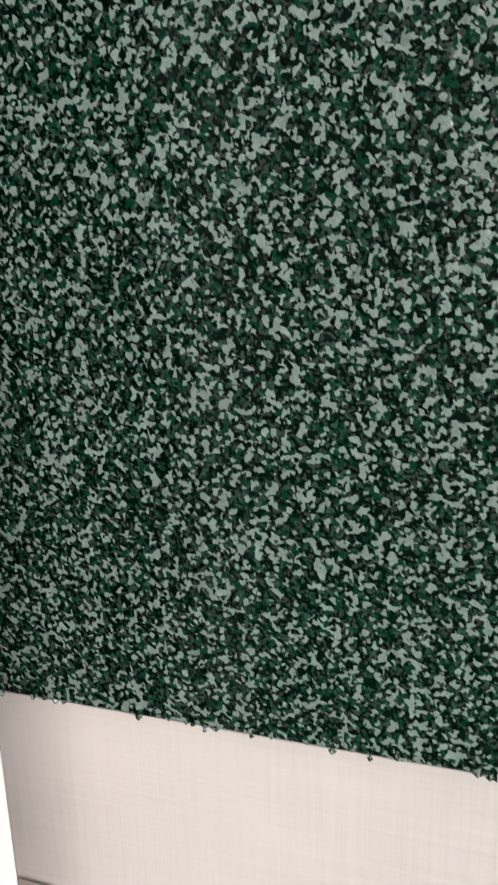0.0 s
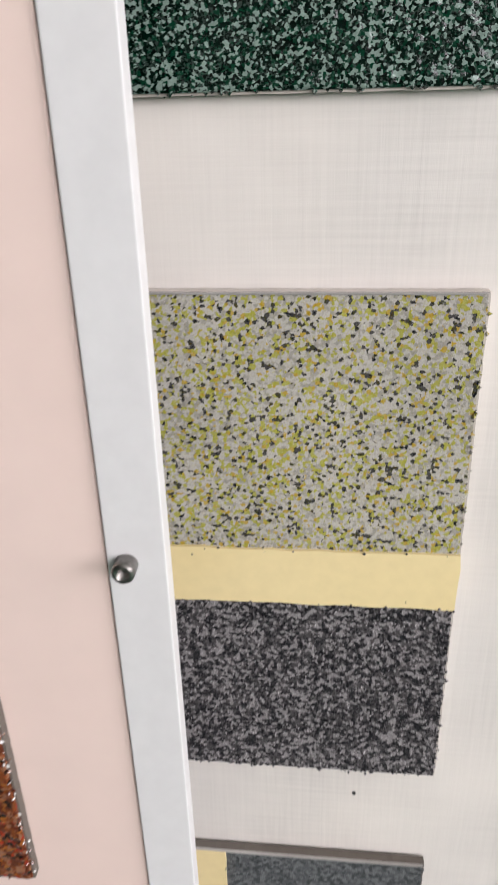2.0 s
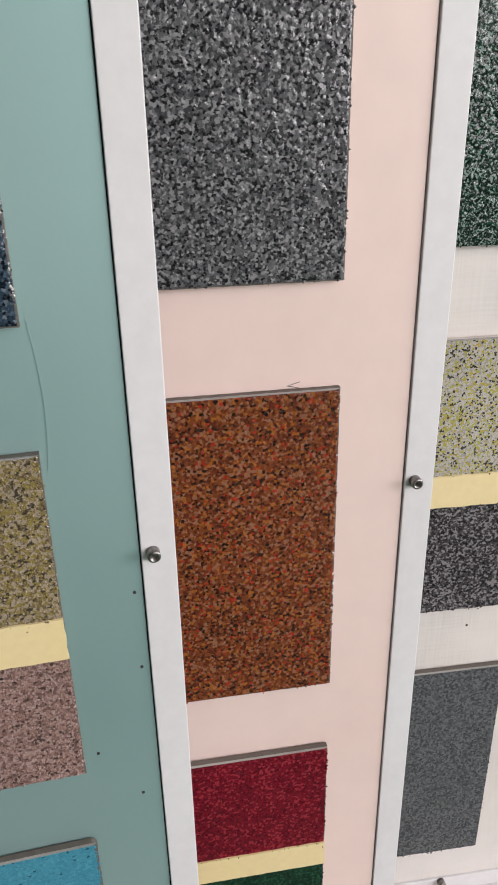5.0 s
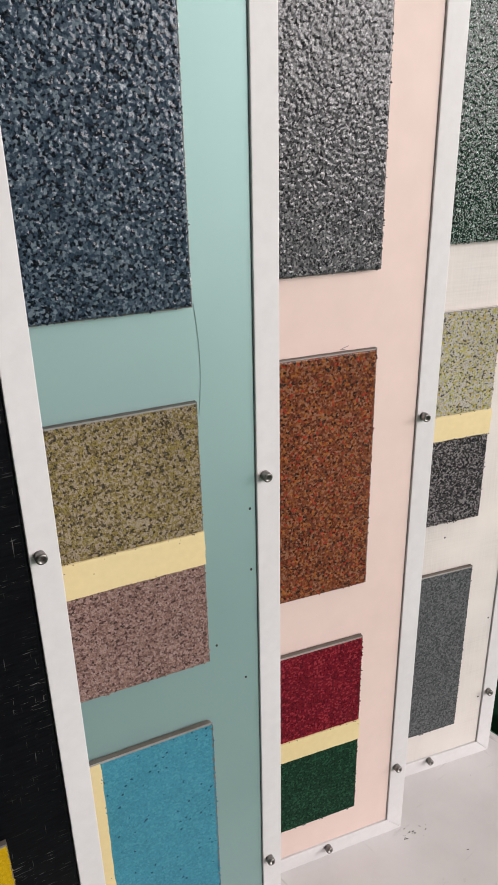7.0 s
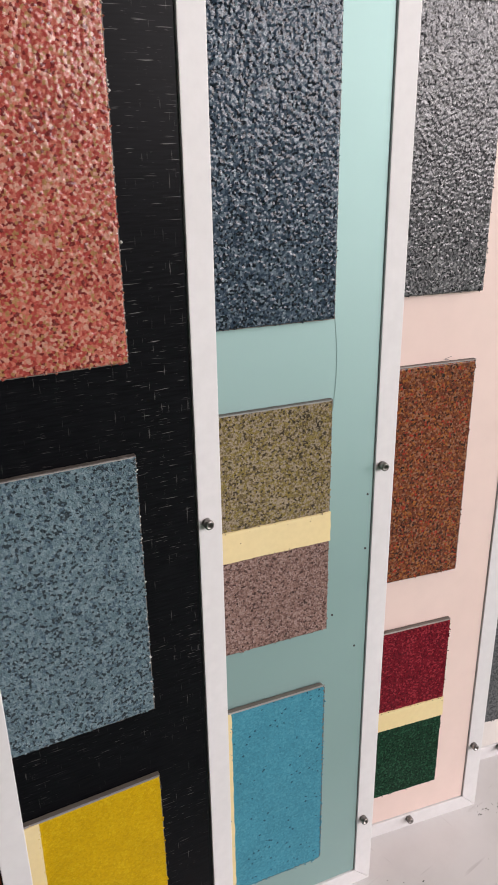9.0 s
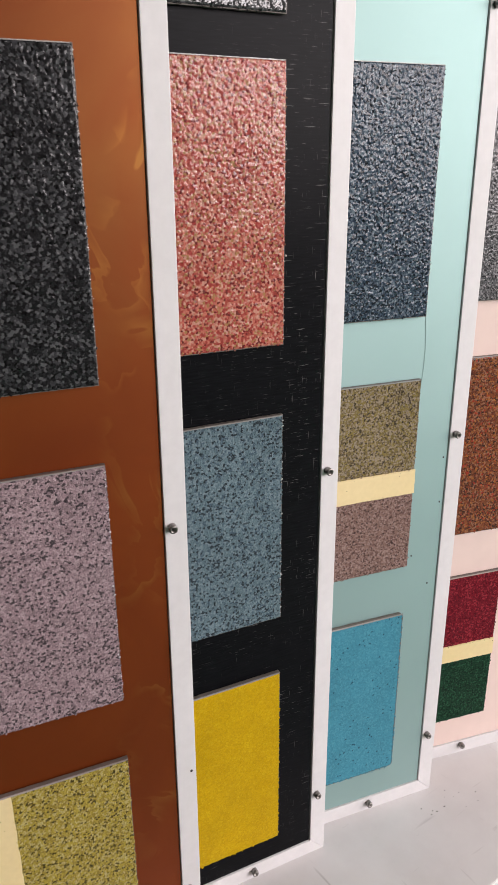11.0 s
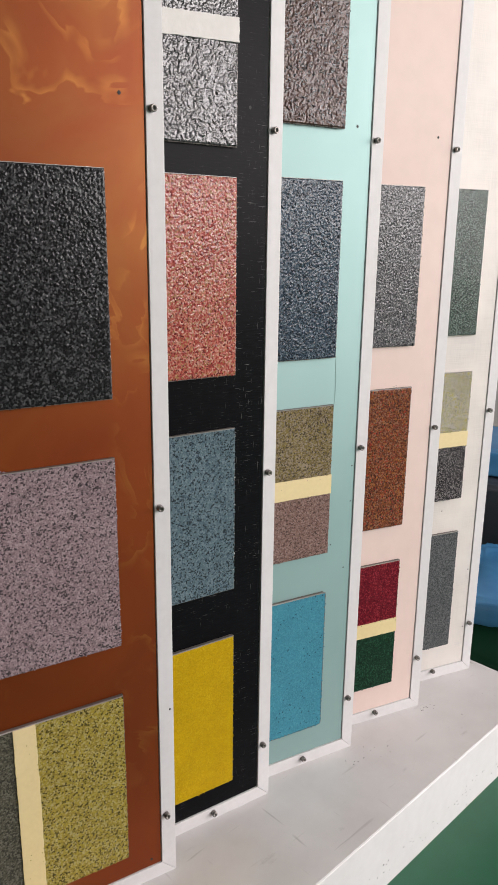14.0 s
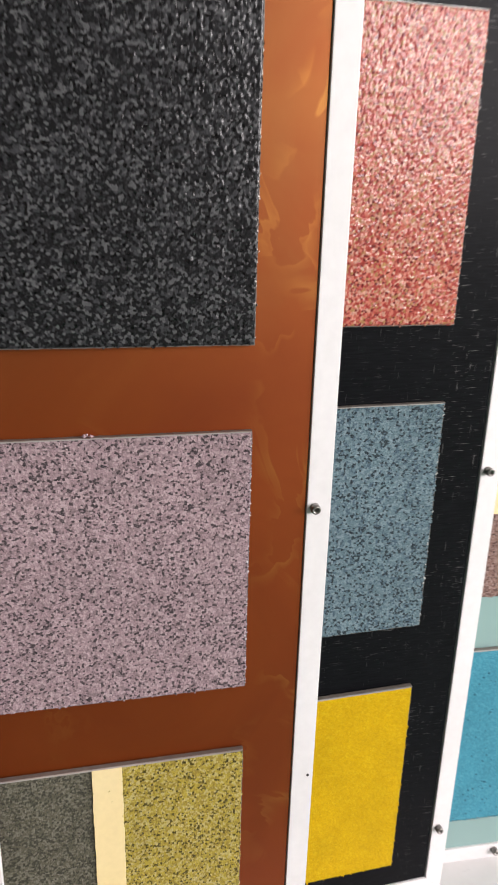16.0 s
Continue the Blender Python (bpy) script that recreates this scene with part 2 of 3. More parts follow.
def chips(name, palette, rough=0.35, coat=0.5, size=330.0, sheen=0.0):
    """Two materials of one mix: loose chips, each of one colour out of the palette, and the resin bed between them."""
    total = sum(w for w, _ in palette)
    stops, at = [], 0.0
    for w, c in palette:
        stops.append((at, c))
        at += w / total
    out = []
    for kind in ("chip", "bed", "wet"):
        m, nt, b = material(f"{name}_{kind}")
        v = coords(nt)
        wobble = node(nt, "ShaderNodeTexNoise", Scale=800.0, Detail=3.0)
        nt.links.new(v, wobble.inputs["Vector"])
        move = nt.nodes.new("ShaderNodeVectorMath")
        move.operation = "MULTIPLY_ADD"
        nt.links.new(wobble.outputs["Color"], move.inputs[0])
        move.inputs[1].default_value = (0.0017, 0.0017, 0.0017)
        nt.links.new(v, move.inputs[2])
        vo = node(nt, "ShaderNodeTexVoronoi", Scale=size * 1.03, Randomness=1.0)
        nt.links.new(move.outputs["Vector"], vo.inputs["Vector"])
        sp = nt.nodes.new("ShaderNodeSeparateColor")
        nt.links.new(vo.outputs["Color"], sp.inputs["Color"])
        c = ramp(nt, sp.outputs["Red"], stops, True)
        vo = node(nt, "ShaderNodeTexVoronoi", Scale=size * 1.7, Randomness=1.0)
        nt.links.new(move.outputs["Vector"], vo.inputs["Vector"])
        sp = nt.nodes.new("ShaderNodeSeparateColor")
        nt.links.new(vo.outputs["Color"], sp.inputs["Color"])
        c = mixed(nt, 0.13, c, ramp(nt, sp.outputs["Green"], stops, True))
        if kind == "chip":
            g = nt.nodes.new("ShaderNodeNewGeometry")
            c = mixed(nt, 0.2, c, ramp(nt, g.outputs["Random Per Island"], stops, True))
        fine = noise_tex(nt, v, 1400, 3, 0.6)
        patch = noise_tex(nt, v, 22, 3, 0.6)
        c = mixed(nt, 0.45, c, ramp(nt, fine, [(0.3, (0.4, 0.4, 0.4)), (0.7, (1.0, 1.0, 1.0))]), "MULTIPLY")
        c = mixed(nt, 0.35, c, ramp(nt, patch, [(0.3, (0.6, 0.6, 0.6)), (0.7, (1, 1, 1))]), "MULTIPLY")
        nt.links.new(c, b.inputs["Base Color"])
        b.inputs["Roughness"].default_value, b.inputs["Metallic"].default_value = {"chip": rough * 0.55, "bed": 0.6, "wet": rough * 0.75}[kind], sheen
        b.inputs["Coat Weight"].default_value, b.inputs["Coat Roughness"].default_value = {"chip": max(0.0, coat - 0.7), "bed": 0.0, "wet": 0.3 * max(0.0, coat - 1.2)}[kind], 0.08
        b.inputs["Specular IOR Level"].default_value = {"chip": min(1.0, 0.1 + 0.4 * coat), "bed": 0.1, "wet": min(1.0, 0.04 + 0.30 * coat)}[kind]
        if kind == "wet":
            lump = node(nt, "ShaderNodeTexVoronoi", Scale=size * 1.03, Randomness=1.0)
            nt.links.new(move.outputs["Vector"], lump.inputs["Vector"])
            bumped(nt, b, lump.outputs["Distance"], 0.10 if size > 310 else 0.04, -0.0011)
        else:
            bumped(nt, b, patch, 0.15, 0.003)
        out.append(m)
    return out


# ---- mesh helpers ----
def part(name, bm, mat, parent, label=""):
    """One bmesh as one mesh object under a thing or part."""
    me = bpy.data.meshes.new(name)
    bm.to_mesh(me)
    bm.free()
    me.materials.append(mat)
    ob = new(name, me)
    ob.parent = parent
    return tagged(ob, label)


def slab(lo, hi, bevel=0.0, segments=1):
    """A box from corner to corner with rounded edges."""
    bm = bmesh.new()
    bmesh.ops.create_cube(bm, size=1)
    lo, hi = Vector(lo), Vector(hi)
    for v in bm.verts:
        v.co = Vector([(lo[i] + hi[i]) / 2 + v.co[i] * (hi[i] - lo[i]) for i in range(3)])
    if bevel:
        bmesh.ops.bevel(bm, geom=bm.edges[:], offset=bevel, segments=segments, affect="EDGES", profile=0.6)
    return bm


def prism(outline, y0, y1, bevel=0.0):
    """An outline in x and z, drawn out from y0 to y1."""
    bm = bmesh.new()
    f = bm.faces.new([bm.verts.new((x, y0, z)) for x, z in outline])
    r = bmesh.ops.extrude_face_region(bm, geom=[f])
    for v in r["geom"]:
        if isinstance(v, bmesh.types.BMVert):
            v.co.y = y1
    bmesh.ops.recalc_face_normals(bm, faces=bm.faces[:])
    if bevel:
        bmesh.ops.bevel(bm, geom=bm.edges[:], offset=bevel, segments=2, affect="EDGES", profile=0.6)
    return bm


def structure(name, bm, mat, label="", m=None, category=""):
    me = bpy.data.meshes.new(name)
    bm.to_mesh(me)
    bm.free()
    me.materials.append(mat)
    ob = new(name, me)
    if m is not None:
        ob.matrix_world = m
    return tagged(ob, label, category, kind="structure")


# ---- the room ----
X0, X1, Y0, Y1, H = -4.5, 4.5, -4.5, 2.4, 3.6
structure("floor", slab((X0, Y0, -0.12), (X1, Y1, 0)), FLOOR, "glossy green painted concrete floor")
structure("ceiling", slab((X0, Y0, H), (X1, Y1, H + 0.12)), CEILING, "plain white painted ceiling")
structure("wall_north", slab((X0, Y1, 0), (X1, Y1 + 0.15, H)), WALL, "plain grey painted wall")
structure("wall_west", slab((X0 - 0.15, Y0, 0), (X0, Y1, H)), WALL, "plain grey painted wall")


def wall_with_window(name, length, lo, hi, z0, z1, m):
    """A wall along x with one wide opening."""
    bm = bmesh.new()
    for a, b, c, d in ((0, lo, 0, H), (hi, length, 0, H), (lo, hi, 0, z0), (lo, hi, z1, H)):
        one = slab((a, 0, c), (b, 0.15, d))
        me = bpy.data.meshes.new("piece")
        one.to_mesh(me)
        one.free()
        bm.from_mesh(me)
        bpy.data.meshes.remove(me)
    structure(name, bm, WALL, "grey painted wall with a wide window opening", m)


wall_with_window("wall_south", X1 - X0, 5.9, 8.6, 1.3, 3.3, pose(X0, Y0 - 0.15, 0))
wall_with_window("wall_east", Y1 - Y0, 0.9, 3.7, 0.9, 3.2, pose(X1 + 0.15, Y0, 0, 0, 0, 90))


def window(name, m, w, h):
    base = new(name)
    base.matrix_world = m
    tagged(base, "wide white-framed window letting in daylight", "window", kind="structure")
    for x in (0.03, w * 0.34, w * 0.67, w - 0.03):
        part("window_frame", slab((x - 0.03, -0.03, 0), (x + 0.03, 0.03, h), 0.004), FRAME, base)
    for z in (0.03, h - 0.03):
        part("window_frame", slab((0.06, -0.028, z - 0.03), (w - 0.06, 0.028, z + 0.03), 0.004), FRAME, base)


window("window_1", pose(X0 + 5.9, Y0 - 0.08, 1.3), 2.7, 2.0)
window("window_2", pose(X1 + 0.08, Y0 + 0.9, 0.9, 0, 0, 90), 2.8, 2.3)

# ---- the ledge ----
LEDGE = pose(0.027, -0.329, 0, 0, 0, 19.4)
LZ = 0.155
structure("ledge", slab((-4.2, 0.0, 0.0), (0.222, 0.75, LZ - 0.004), 0.0008, 1), LEDGE_FACE, "low white painted plinth with a chipped front edge", LEDGE, "plinth")
structure("ledge_top", slab((-4.199, 0.0008, LZ - 0.004), (0.2212, 0.7495, LZ), 0.0008, 1), LEDGE_TOP, "scuffed white plinth top, greyed for its weaker light", LEDGE, "plinth")


# ---- display boards ----
BOARD_WIDTH, BH = 0.474, 1.88
RAIL, GAP = 0.0258, 0.0011
SCREW_Z = (0.12, 0.666, 1.216, 1.762)


def cap_screw(parent, x, z, turn):
    """A socket-head cap screw standing proud of the rail, with its recess."""
    bm = bmesh.new()
    n, y0, y1 = 20, -0.0048, -0.0135
    rings = [(0.0051, y0), (0.0051, y1 + 0.0011), (0.0044, y1), (0.0027, y1), (0.0024, y1 + 0.0055)]
    loops = []
    for r, y in rings:
        loops.append([bm.verts.new((r * math.cos(2 * math.pi * i / n), y, r * math.sin(2 * math.pi * i / n))) for i in range(n)])
    for a, b in zip(loops, loops[1:]):
        for i in range(n):
            bm.faces.new((a[i], a[(i + 1) % n], b[(i + 1) % n], b[i]))
    bm.faces.new(loops[-1])
    bm.faces.new(loops[0][::-1])
    bmesh.ops.recalc_face_normals(bm, faces=bm.faces[:])
    for f in bm.faces:
        f.smooth = len(f.verts) == 4
    ob = part("cap_screw", bm, STEEL, parent, "dark steel socket-head cap screw")
    ob.matrix_local = pose(x, 0, z, random.uniform(-2, 2), turn, random.uniform(-3, 3))
    return ob


def dome_layer(rng, x0, x1, z0, z1, step, height, flat, y, sides=5, fill=1.0, radius=0.0):
    """Chips as low uneven domes on a jittered grid, and the bed under them. Returns verts, faces and the count of bed faces."""
    nx, nz = max(2, round((x1 - x0) / step)), max(2, round((z1 - z0) / (step * 0.9)))
    gx, gz = np.meshgrid(np.arange(nx), np.arange(nz))
    cx = x0 + (gx + 0.5 * (gz % 2) + 0.25 + rng.uniform(-0.38, 0.38, gx.shape)) * (x1 - x0) / nx
    cz = z0 + (gz + 0.5 + rng.uniform(-0.38, 0.38, gz.shape)) * (z1 - z0) / nz
    cx, cz = cx.ravel().clip(x0, x1), cz.ravel().clip(z0, z1)
    if fill < 1:
        keep = rng.random(len(cx)) < fill
        cx, cz = cx[keep], cz[keep]
    if radius:
        ox = np.maximum(np.maximum(x0 + radius - cx, cx - x1 + radius), 0)
        oz = np.maximum(np.maximum(z0 + radius - cz, cz - z1 + radius), 0)
        keep = np.hypot(ox, oz) < radius
        cx, cz = cx[keep], cz[keep]
    n = len(cx)
    rad = step * rng.uniform(0.42, 0.80, n)
    ang = rng.uniform(0, 6.283, n)[:, None] + np.arange(sides) * 2 * np.pi / sides
    r = rad[:, None] * rng.uniform(0.72, 1.2, (n, sides))
    stretch, lean = rng.uniform(0.75, 1.25, n)[:, None], rng.uniform(0, 3.14, n)[:, None]
    ux, uz = r * np.cos(ang) * stretch, r * np.sin(ang) / stretch
    px, pz = ux * np.cos(lean) - uz * np.sin(lean), ux * np.sin(lean) + uz * np.cos(lean)
    verts = np.empty((n, sides + 1, 3))
    verts[:, :sides, 0], verts[:, :sides, 2] = cx[:, None] + px, cz[:, None] + pz
    verts[:, :sides, 1] = y + 0.0004 + rng.uniform(-0.0002, 0.0002, (n, sides))
    verts[:, sides, 0] = cx + rad * rng.uniform(-0.3, 0.3, n)
    verts[:, sides, 2] = cz + rad * rng.uniform(-0.3, 0.3, n)
    verts[:, sides, 1] = y - height * rng.uniform(flat, 1.0, n)
    base = (np.arange(n) * (sides + 1))[:, None]
    i = np.arange(sides)
    tri = np.stack([base + i, base + (i + 1) % sides, np.broadcast_to(base + sides, (n, sides))], -1)
    return verts.reshape(-1, 3), tri.reshape(-1, 3)


def wet_layer(rng, x0, x1, z0, z1, step, height, y, grid=0.00105):
    """Chips drowned in clear resin: one unbroken skin of soft uneven lumps."""
    nx, nz = round((x1 - x0) / grid), round((z1 - z0) / grid)
    px, pz = np.meshgrid(np.linspace(x0, x1, nx + 1), np.linspace(z0, z1, nz + 1))
    h = np.zeros(px.shape)
    for size, tall in ((step, 1.0), (step * 0.6, 0.45)):
        cells_x, cells_z = int((x1 - x0) / size) + 4, int((z1 - z0) / size) + 4
        jx, jz = rng.uniform(0, 1, (2, cells_z, cells_x))
        amp = rng.uniform(0.25, 1.0, (cells_z, cells_x))
        u, w = (px - x0) / size + 1.5, (pz - z0) / size + 1.5
        iu, iw = u.astype(int), w.astype(int)
        lump = np.zeros(px.shape)
        for a in (-1, 0, 1):
            for b in (-1, 0, 1):
                cu, cw = iu + a, iw + b
                d = (u - cu - jx[cw, cu]) ** 2 + (w - cw - jz[cw, cu]) ** 2
                lump = np.maximum(lump, amp[cw, cu] * np.clip(1 - d / 0.9, 0, 1))
        h += lump * tall
    for _ in range(1):
        q = np.pad(h, 1, mode="edge")
        h = (4 * h + q[:-2, 1:-1] + q[2:, 1:-1] + q[1:-1, :-2] + q[1:-1, 2:]) / 8
    h[0], h[-1], h[:, 0], h[:, -1] = -0.3, -0.3, -0.3, -0.3
    verts = np.stack([px, y - 0.0004 - h * height, pz], -1).reshape(-1, 3)
    i = (np.arange(nz)[:, None] * (nx + 1) + np.arange(nx)).ravel()
    a, b, c, d = i, i + 1, i + nx + 2, i + nx + 1
    return verts, np.concatenate([np.stack([a, b, c], -1), np.stack([a, c, d], -1)])


def chip_layer(parent, mats, rng, x0, x1, z0, z1, step, height, flat, fill, label, radius=0.0):
    y = -0.0112
    wet = fill == "wet"
    if wet:
        v, f = wet_layer(rng, x0, x1, z0, z1, step, height, y)
    else:
        v, f = dome_layer(rng, x0, x1, z0, z1, step, height, flat, y, fill=fill, radius=radius)
        x0, x1, z0, z1 = x0 + 0.3 * radius, x1 - 0.3 * radius, z0 + 0.3 * radius, z1 - 0.3 * radius
    k = len(v)
    bed = [(x0, y, z0), (x1, y, z0), (x1, y, z1), (x0, y, z1), (x0, y + 0.0012, z0), (x1, y + 0.0012, z0), (x1, y + 0.0012, z1), (x0, y + 0.0012, z1)]
    quads = [(0, 1, 2), (0, 2, 3), (4, 6, 5), (4, 7, 6), (0, 4, 5), (0, 5, 1), (1, 5, 6), (1, 6, 2), (2, 6, 7), (2, 7, 3), (3, 7, 4), (3, 4, 0)]
    v = np.concatenate([v, bed])
    f = np.concatenate([f, np.array(quads) + k])
    me = bpy.data.meshes.new("chip_layer")
    me.vertices.add(len(v))
    me.vertices.foreach_set("co", v.ravel().astype(np.float32))
    me.loops.add(f.size)
    me.loops.foreach_set("vertex_index", f.ravel().astype(np.int32))
    me.polygons.add(len(f))
    me.polygons.foreach_set("loop_start", np.arange(0, f.size, 3, dtype=np.int32))
    me.materials.append(mats[2 if wet else 0])
    me.materials.append(mats[1])
    index = np.zeros(len(f), np.int32)
    index[-12:] = 1
    me.polygons.foreach_set("material_index", index)
    smooth = np.full(len(f), wet)
    smooth[-12:] = False
    me.polygons.foreach_set("use_smooth", smooth)
    me.update(calc_edges=True)
    me.validate()
    ob = new("chip_layer", me)
    ob.parent = parent
    return tagged(ob, label, kind="stuff")


def beads(parent, name, mat, rng, centres, small, large, label):
    """Tiny uneven chips or resin beads stuck where each centre says."""
    verts, faces = [], []
    for c in centres:
        r, base = rng.uniform(small, large), len(verts)
        for d in ((1, 0, 0), (-1, 0, 0), (0, 1, 0), (0, -1, 0), (0, 0, 1), (0, 0, -1)):
            verts.append(Vector(c) + Vector(d) * r * rng.uniform(0.6, 1.3))
        for f in ((0, 2, 4), (2, 1, 4), (1, 3, 4), (3, 0, 4), (2, 0, 5), (1, 2, 5), (3, 1, 5), (0, 3, 5)):
            faces.append([base + i for i in f])
    me = bpy.data.meshes.new(name)
    me.from_pydata(verts, [], faces)
    me.materials.append(mat)
    ob = new(name, me)
    ob.parent = parent
    return tagged(ob, label, kind="stuff")


def rim_chips(parent, mat, rng, x0, x1, z0, z1, label, radius, gaps=0.25, runs_kept=3):
    """Chips or resin beads that stick out unevenly along a tile's side, or its sides and foot."""
    runs = [((x1, z0), (x1, z1)), ((x0, z0), (x1, z0)), ((x0, z0), (x0, z1))][:runs_kept]
    centres = []
    for (ax, az), (bx, bz) in runs:
        length = math.hypot(bx - ax, bz - az)
        for _ in range(round(length / 0.0021)):
            k = rng.uniform(radius / length, 1 - radius / length)
            if rng.random() > gaps:
                centres.append((ax + (bx - ax) * k + rng.normal(0, 0.0006), rng.uniform(-0.0122, -0.0085), az + (bz - az) * k + rng.normal(0, 0.0006)))
    return beads(parent, "rim", mat, rng, centres, 0.0006, 0.0016, label)


def ragged(rng, x0, x1, z0, z1, step=0.005, jitter=0.0004, radius=0.0):
    """A rectangle's outline with a worn, uneven edge and, where it has a radius, rounded corners."""
    pts = []
    for (ax, az), (bx, bz) in (((x0, z0), (x1, z0)), ((x1, z0), (x1, z1)), ((x1, z1), (x0, z1)), ((x0, z1), (x0, z0))):
        n = round(math.hypot(bx - ax, bz - az) / step)
        for i in range(n):
            k = i / n
            px, pz = ax + (bx - ax) * k, az + (bz - az) * k
            cx, cz = min(max(px, x0 + radius), x1 - radius), min(max(pz, z0 + radius), z1 - radius)
            away = math.hypot(px - cx, pz - cz)
            if away > radius > 0:
                px, pz = cx + (px - cx) * radius / away, cz + (pz - cz) * radius / away
            pts.append((px + rng.uniform(-jitter, jitter), pz + rng.uniform(-jitter, jitter)))
    return pts


TX0, TX1 = -0.387, -0.087
SEED = [100]


def sample_tile(board, z0, z1, label, halves, tape=None, split="", tape_mat=None, slant=0.0, radius=0.0, edge=None):
    """A 30 cm sample tile: backing, one or two chip mixes, and the tape band between two mixes."""
    SEED[0] += 1
    rng = np.random.default_rng(SEED[0])
    tile = part("sample_tile", prism(ragged(rng, TX0, TX1, z0, z1, 0.004, 0.00022, radius), -0.0102, -0.0048), edge or SUBSTRATE, board, label)
    part("adhesive_pad", slab((TX0 + 0.02, -0.0048, z0 + 0.02), (TX1 - 0.02, -0.003, z1 - 0.012)), GLUE, tile)
    lip = ragged(rng, TX0 + 0.0008, TX1 - 0.0008, z1 - 0.0011, z1 - 0.0001, 0.004, 0.00008)
    part("resin_lip", prism(lip, -0.0124, -0.0104), RESIN, tile, "resin lip with the edge glints in its pale colour")
    e = 0.0012
    if split == "rows":
        areas = [(TX0 + e, TX1 - e, tape[1] - 0.002, z1 - e), (TX0 + e, TX1 - e, z0 + e, tape[0] + 0.002 + 0.8 * slant * (TX1 - TX0))]
    elif split == "columns":
        areas = [(TX0 + e, tape[0] + 0.002, z0 + e, z1 - e), (tape[1] - 0.002, TX1 - e, z0 + e, z1 - e)]
    else:
        areas = [(TX0 + e, TX1 - e, z0 + e, z1 - e)]
    for area, (mats, step, height, flat, fill, text) in zip(areas, halves):
        chip_layer(tile, mats, rng, *area, step, height, flat, fill, text, radius)
        rim_chips(tile, mats[0], rng, *area, text + " along the tile's rim", 0.003 + radius)
    if not split and not edge:
        rim_chips(tile, RESIN_BEAD, rng, *areas[0], "pale resin beads along the tile's rim", 0.003, 0.55, 1)
    if tape:
        if split == "rows":
            box = (TX0, TX1, tape[0], tape[1])
        else:
            box = (tape[0], tape[1], z0 + 0.0005, z1 - 0.0005)
        outline = ragged(rng, *box, 0.009, 0.0005)
        if slant:
            outline = [(x, z + slant * (x - TX0)) for x, z in outline]
        top = -0.0146 if tape_mat else -0.0130
        band = part("tape_band", prism(outline, top, -0.0105), tape_mat or TAPE, tile, "smeared white tape band" if tape_mat else "cream yellow tape band")
        if not tape_mat:
            stray = []
            for _ in range(46):
                x, z = rng.uniform(box[0], box[1]), rng.uniform(box[2], box[3])
                if rng.random() < 0.85:
                    if split == "rows":
                        z = box[2 + (rng.random() < 0.35)] + rng.normal(0, 0.0006)
                    else:
                        x = box[rng.random() < 0.5] + rng.normal(0, 0.0006)
                stray.append((x, top - 0.0002, z))
            beads(band, "stray_grit", halves[1][0][0], rng, stray, 0.0005, 0.0011, "stray chips stuck along the tape")
    return tile


def display_board(label, mat, x, y, turn, face_label, lift=0.0, narrow=0.0, low=0.0):
    """A tall board in a mitred white angle frame with cap screws, standing on the ledge."""
    board = new("display_board")
    board.matrix_world = pose(x, y, LZ, 0, 0, turn)
    tagged(board, label, "display board", "row of display boards")
    g, BW = RAIL + GAP, BOARD_WIDTH
    right = 0.0003 - narrow
    part("panel", slab((-BW + g, -0.003, g), (right - g, 0.006, BH - g), 0.0008), mat, board, face_label)
    part("backing", slab((-BW + 0.004, 0.0062, 0.004), (right - 0.004, 0.011, BH - 0.004)), DARK_GAP, board, "backing sheet, black for the shade in the frame gap")
    r = RAIL
    rails = [
        [(right, 0), (right, BH), (right - r, BH - r), (right - r, r)],
        [(-BW, BH), (-BW, 0), (-BW + r, r), (-BW + r, BH - r)],
        [(-BW, 0), (right, 0), (right - r, r), (-BW + r, r)],
        [(right, BH), (-BW, BH), (-BW + r, BH - r), (right - r, BH - r)],
    ]
    for outline in rails:
        mid = (sum(p[0] for p in outline) / 4, sum(p[1] for p in outline) / 4)
        tight = [(mid[0] + (px - mid[0]) * 0.9995, mid[1] + (pz - mid[1]) * 0.9995) for px, pz in outline]
        part("frame_rail", prism(tight, -0.005, 0.0062, 0.0008), FRAME, board, "white enamelled angle rail")
    for z in SCREW_Z:
        cap_screw(board, right - 0.0172, z + lift, random.uniform(0, 60))
        cap_screw(board, -BW + 0.0165, z, random.uniform(0, 60))
    for sx in (-0.122, -BW + 0.122):
        cap_screw(board, sx - 0.004, 0.0155 + low, random.uniform(0, 60))
        cap_screw(board, sx, BH - 0.0155, random.uniform(0, 60))
    return board


def drill_hole(board, x, z, r=0.0022, y=-0.0034):
    bm = bmesh.new()
    bmesh.ops.create_circle(bm, cap_ends=True, radius=r, segments=12)
    for v in bm.verts:
        v.co = Vector((x + v.co.x, y, z + v.co.y * 1.2))
    g = bmesh.ops.extrude_face_region(bm, geom=bm.faces[:])
    for v in g["geom"]:
        if isinstance(v, bmesh.types.BMVert):
            v.co.y = y + 0.0007
    bmesh.ops.recalc_face_normals(bm, faces=bm.faces[:])
    part("drill_hole", bm, DARK_GAP, board, "small dark drill hole")


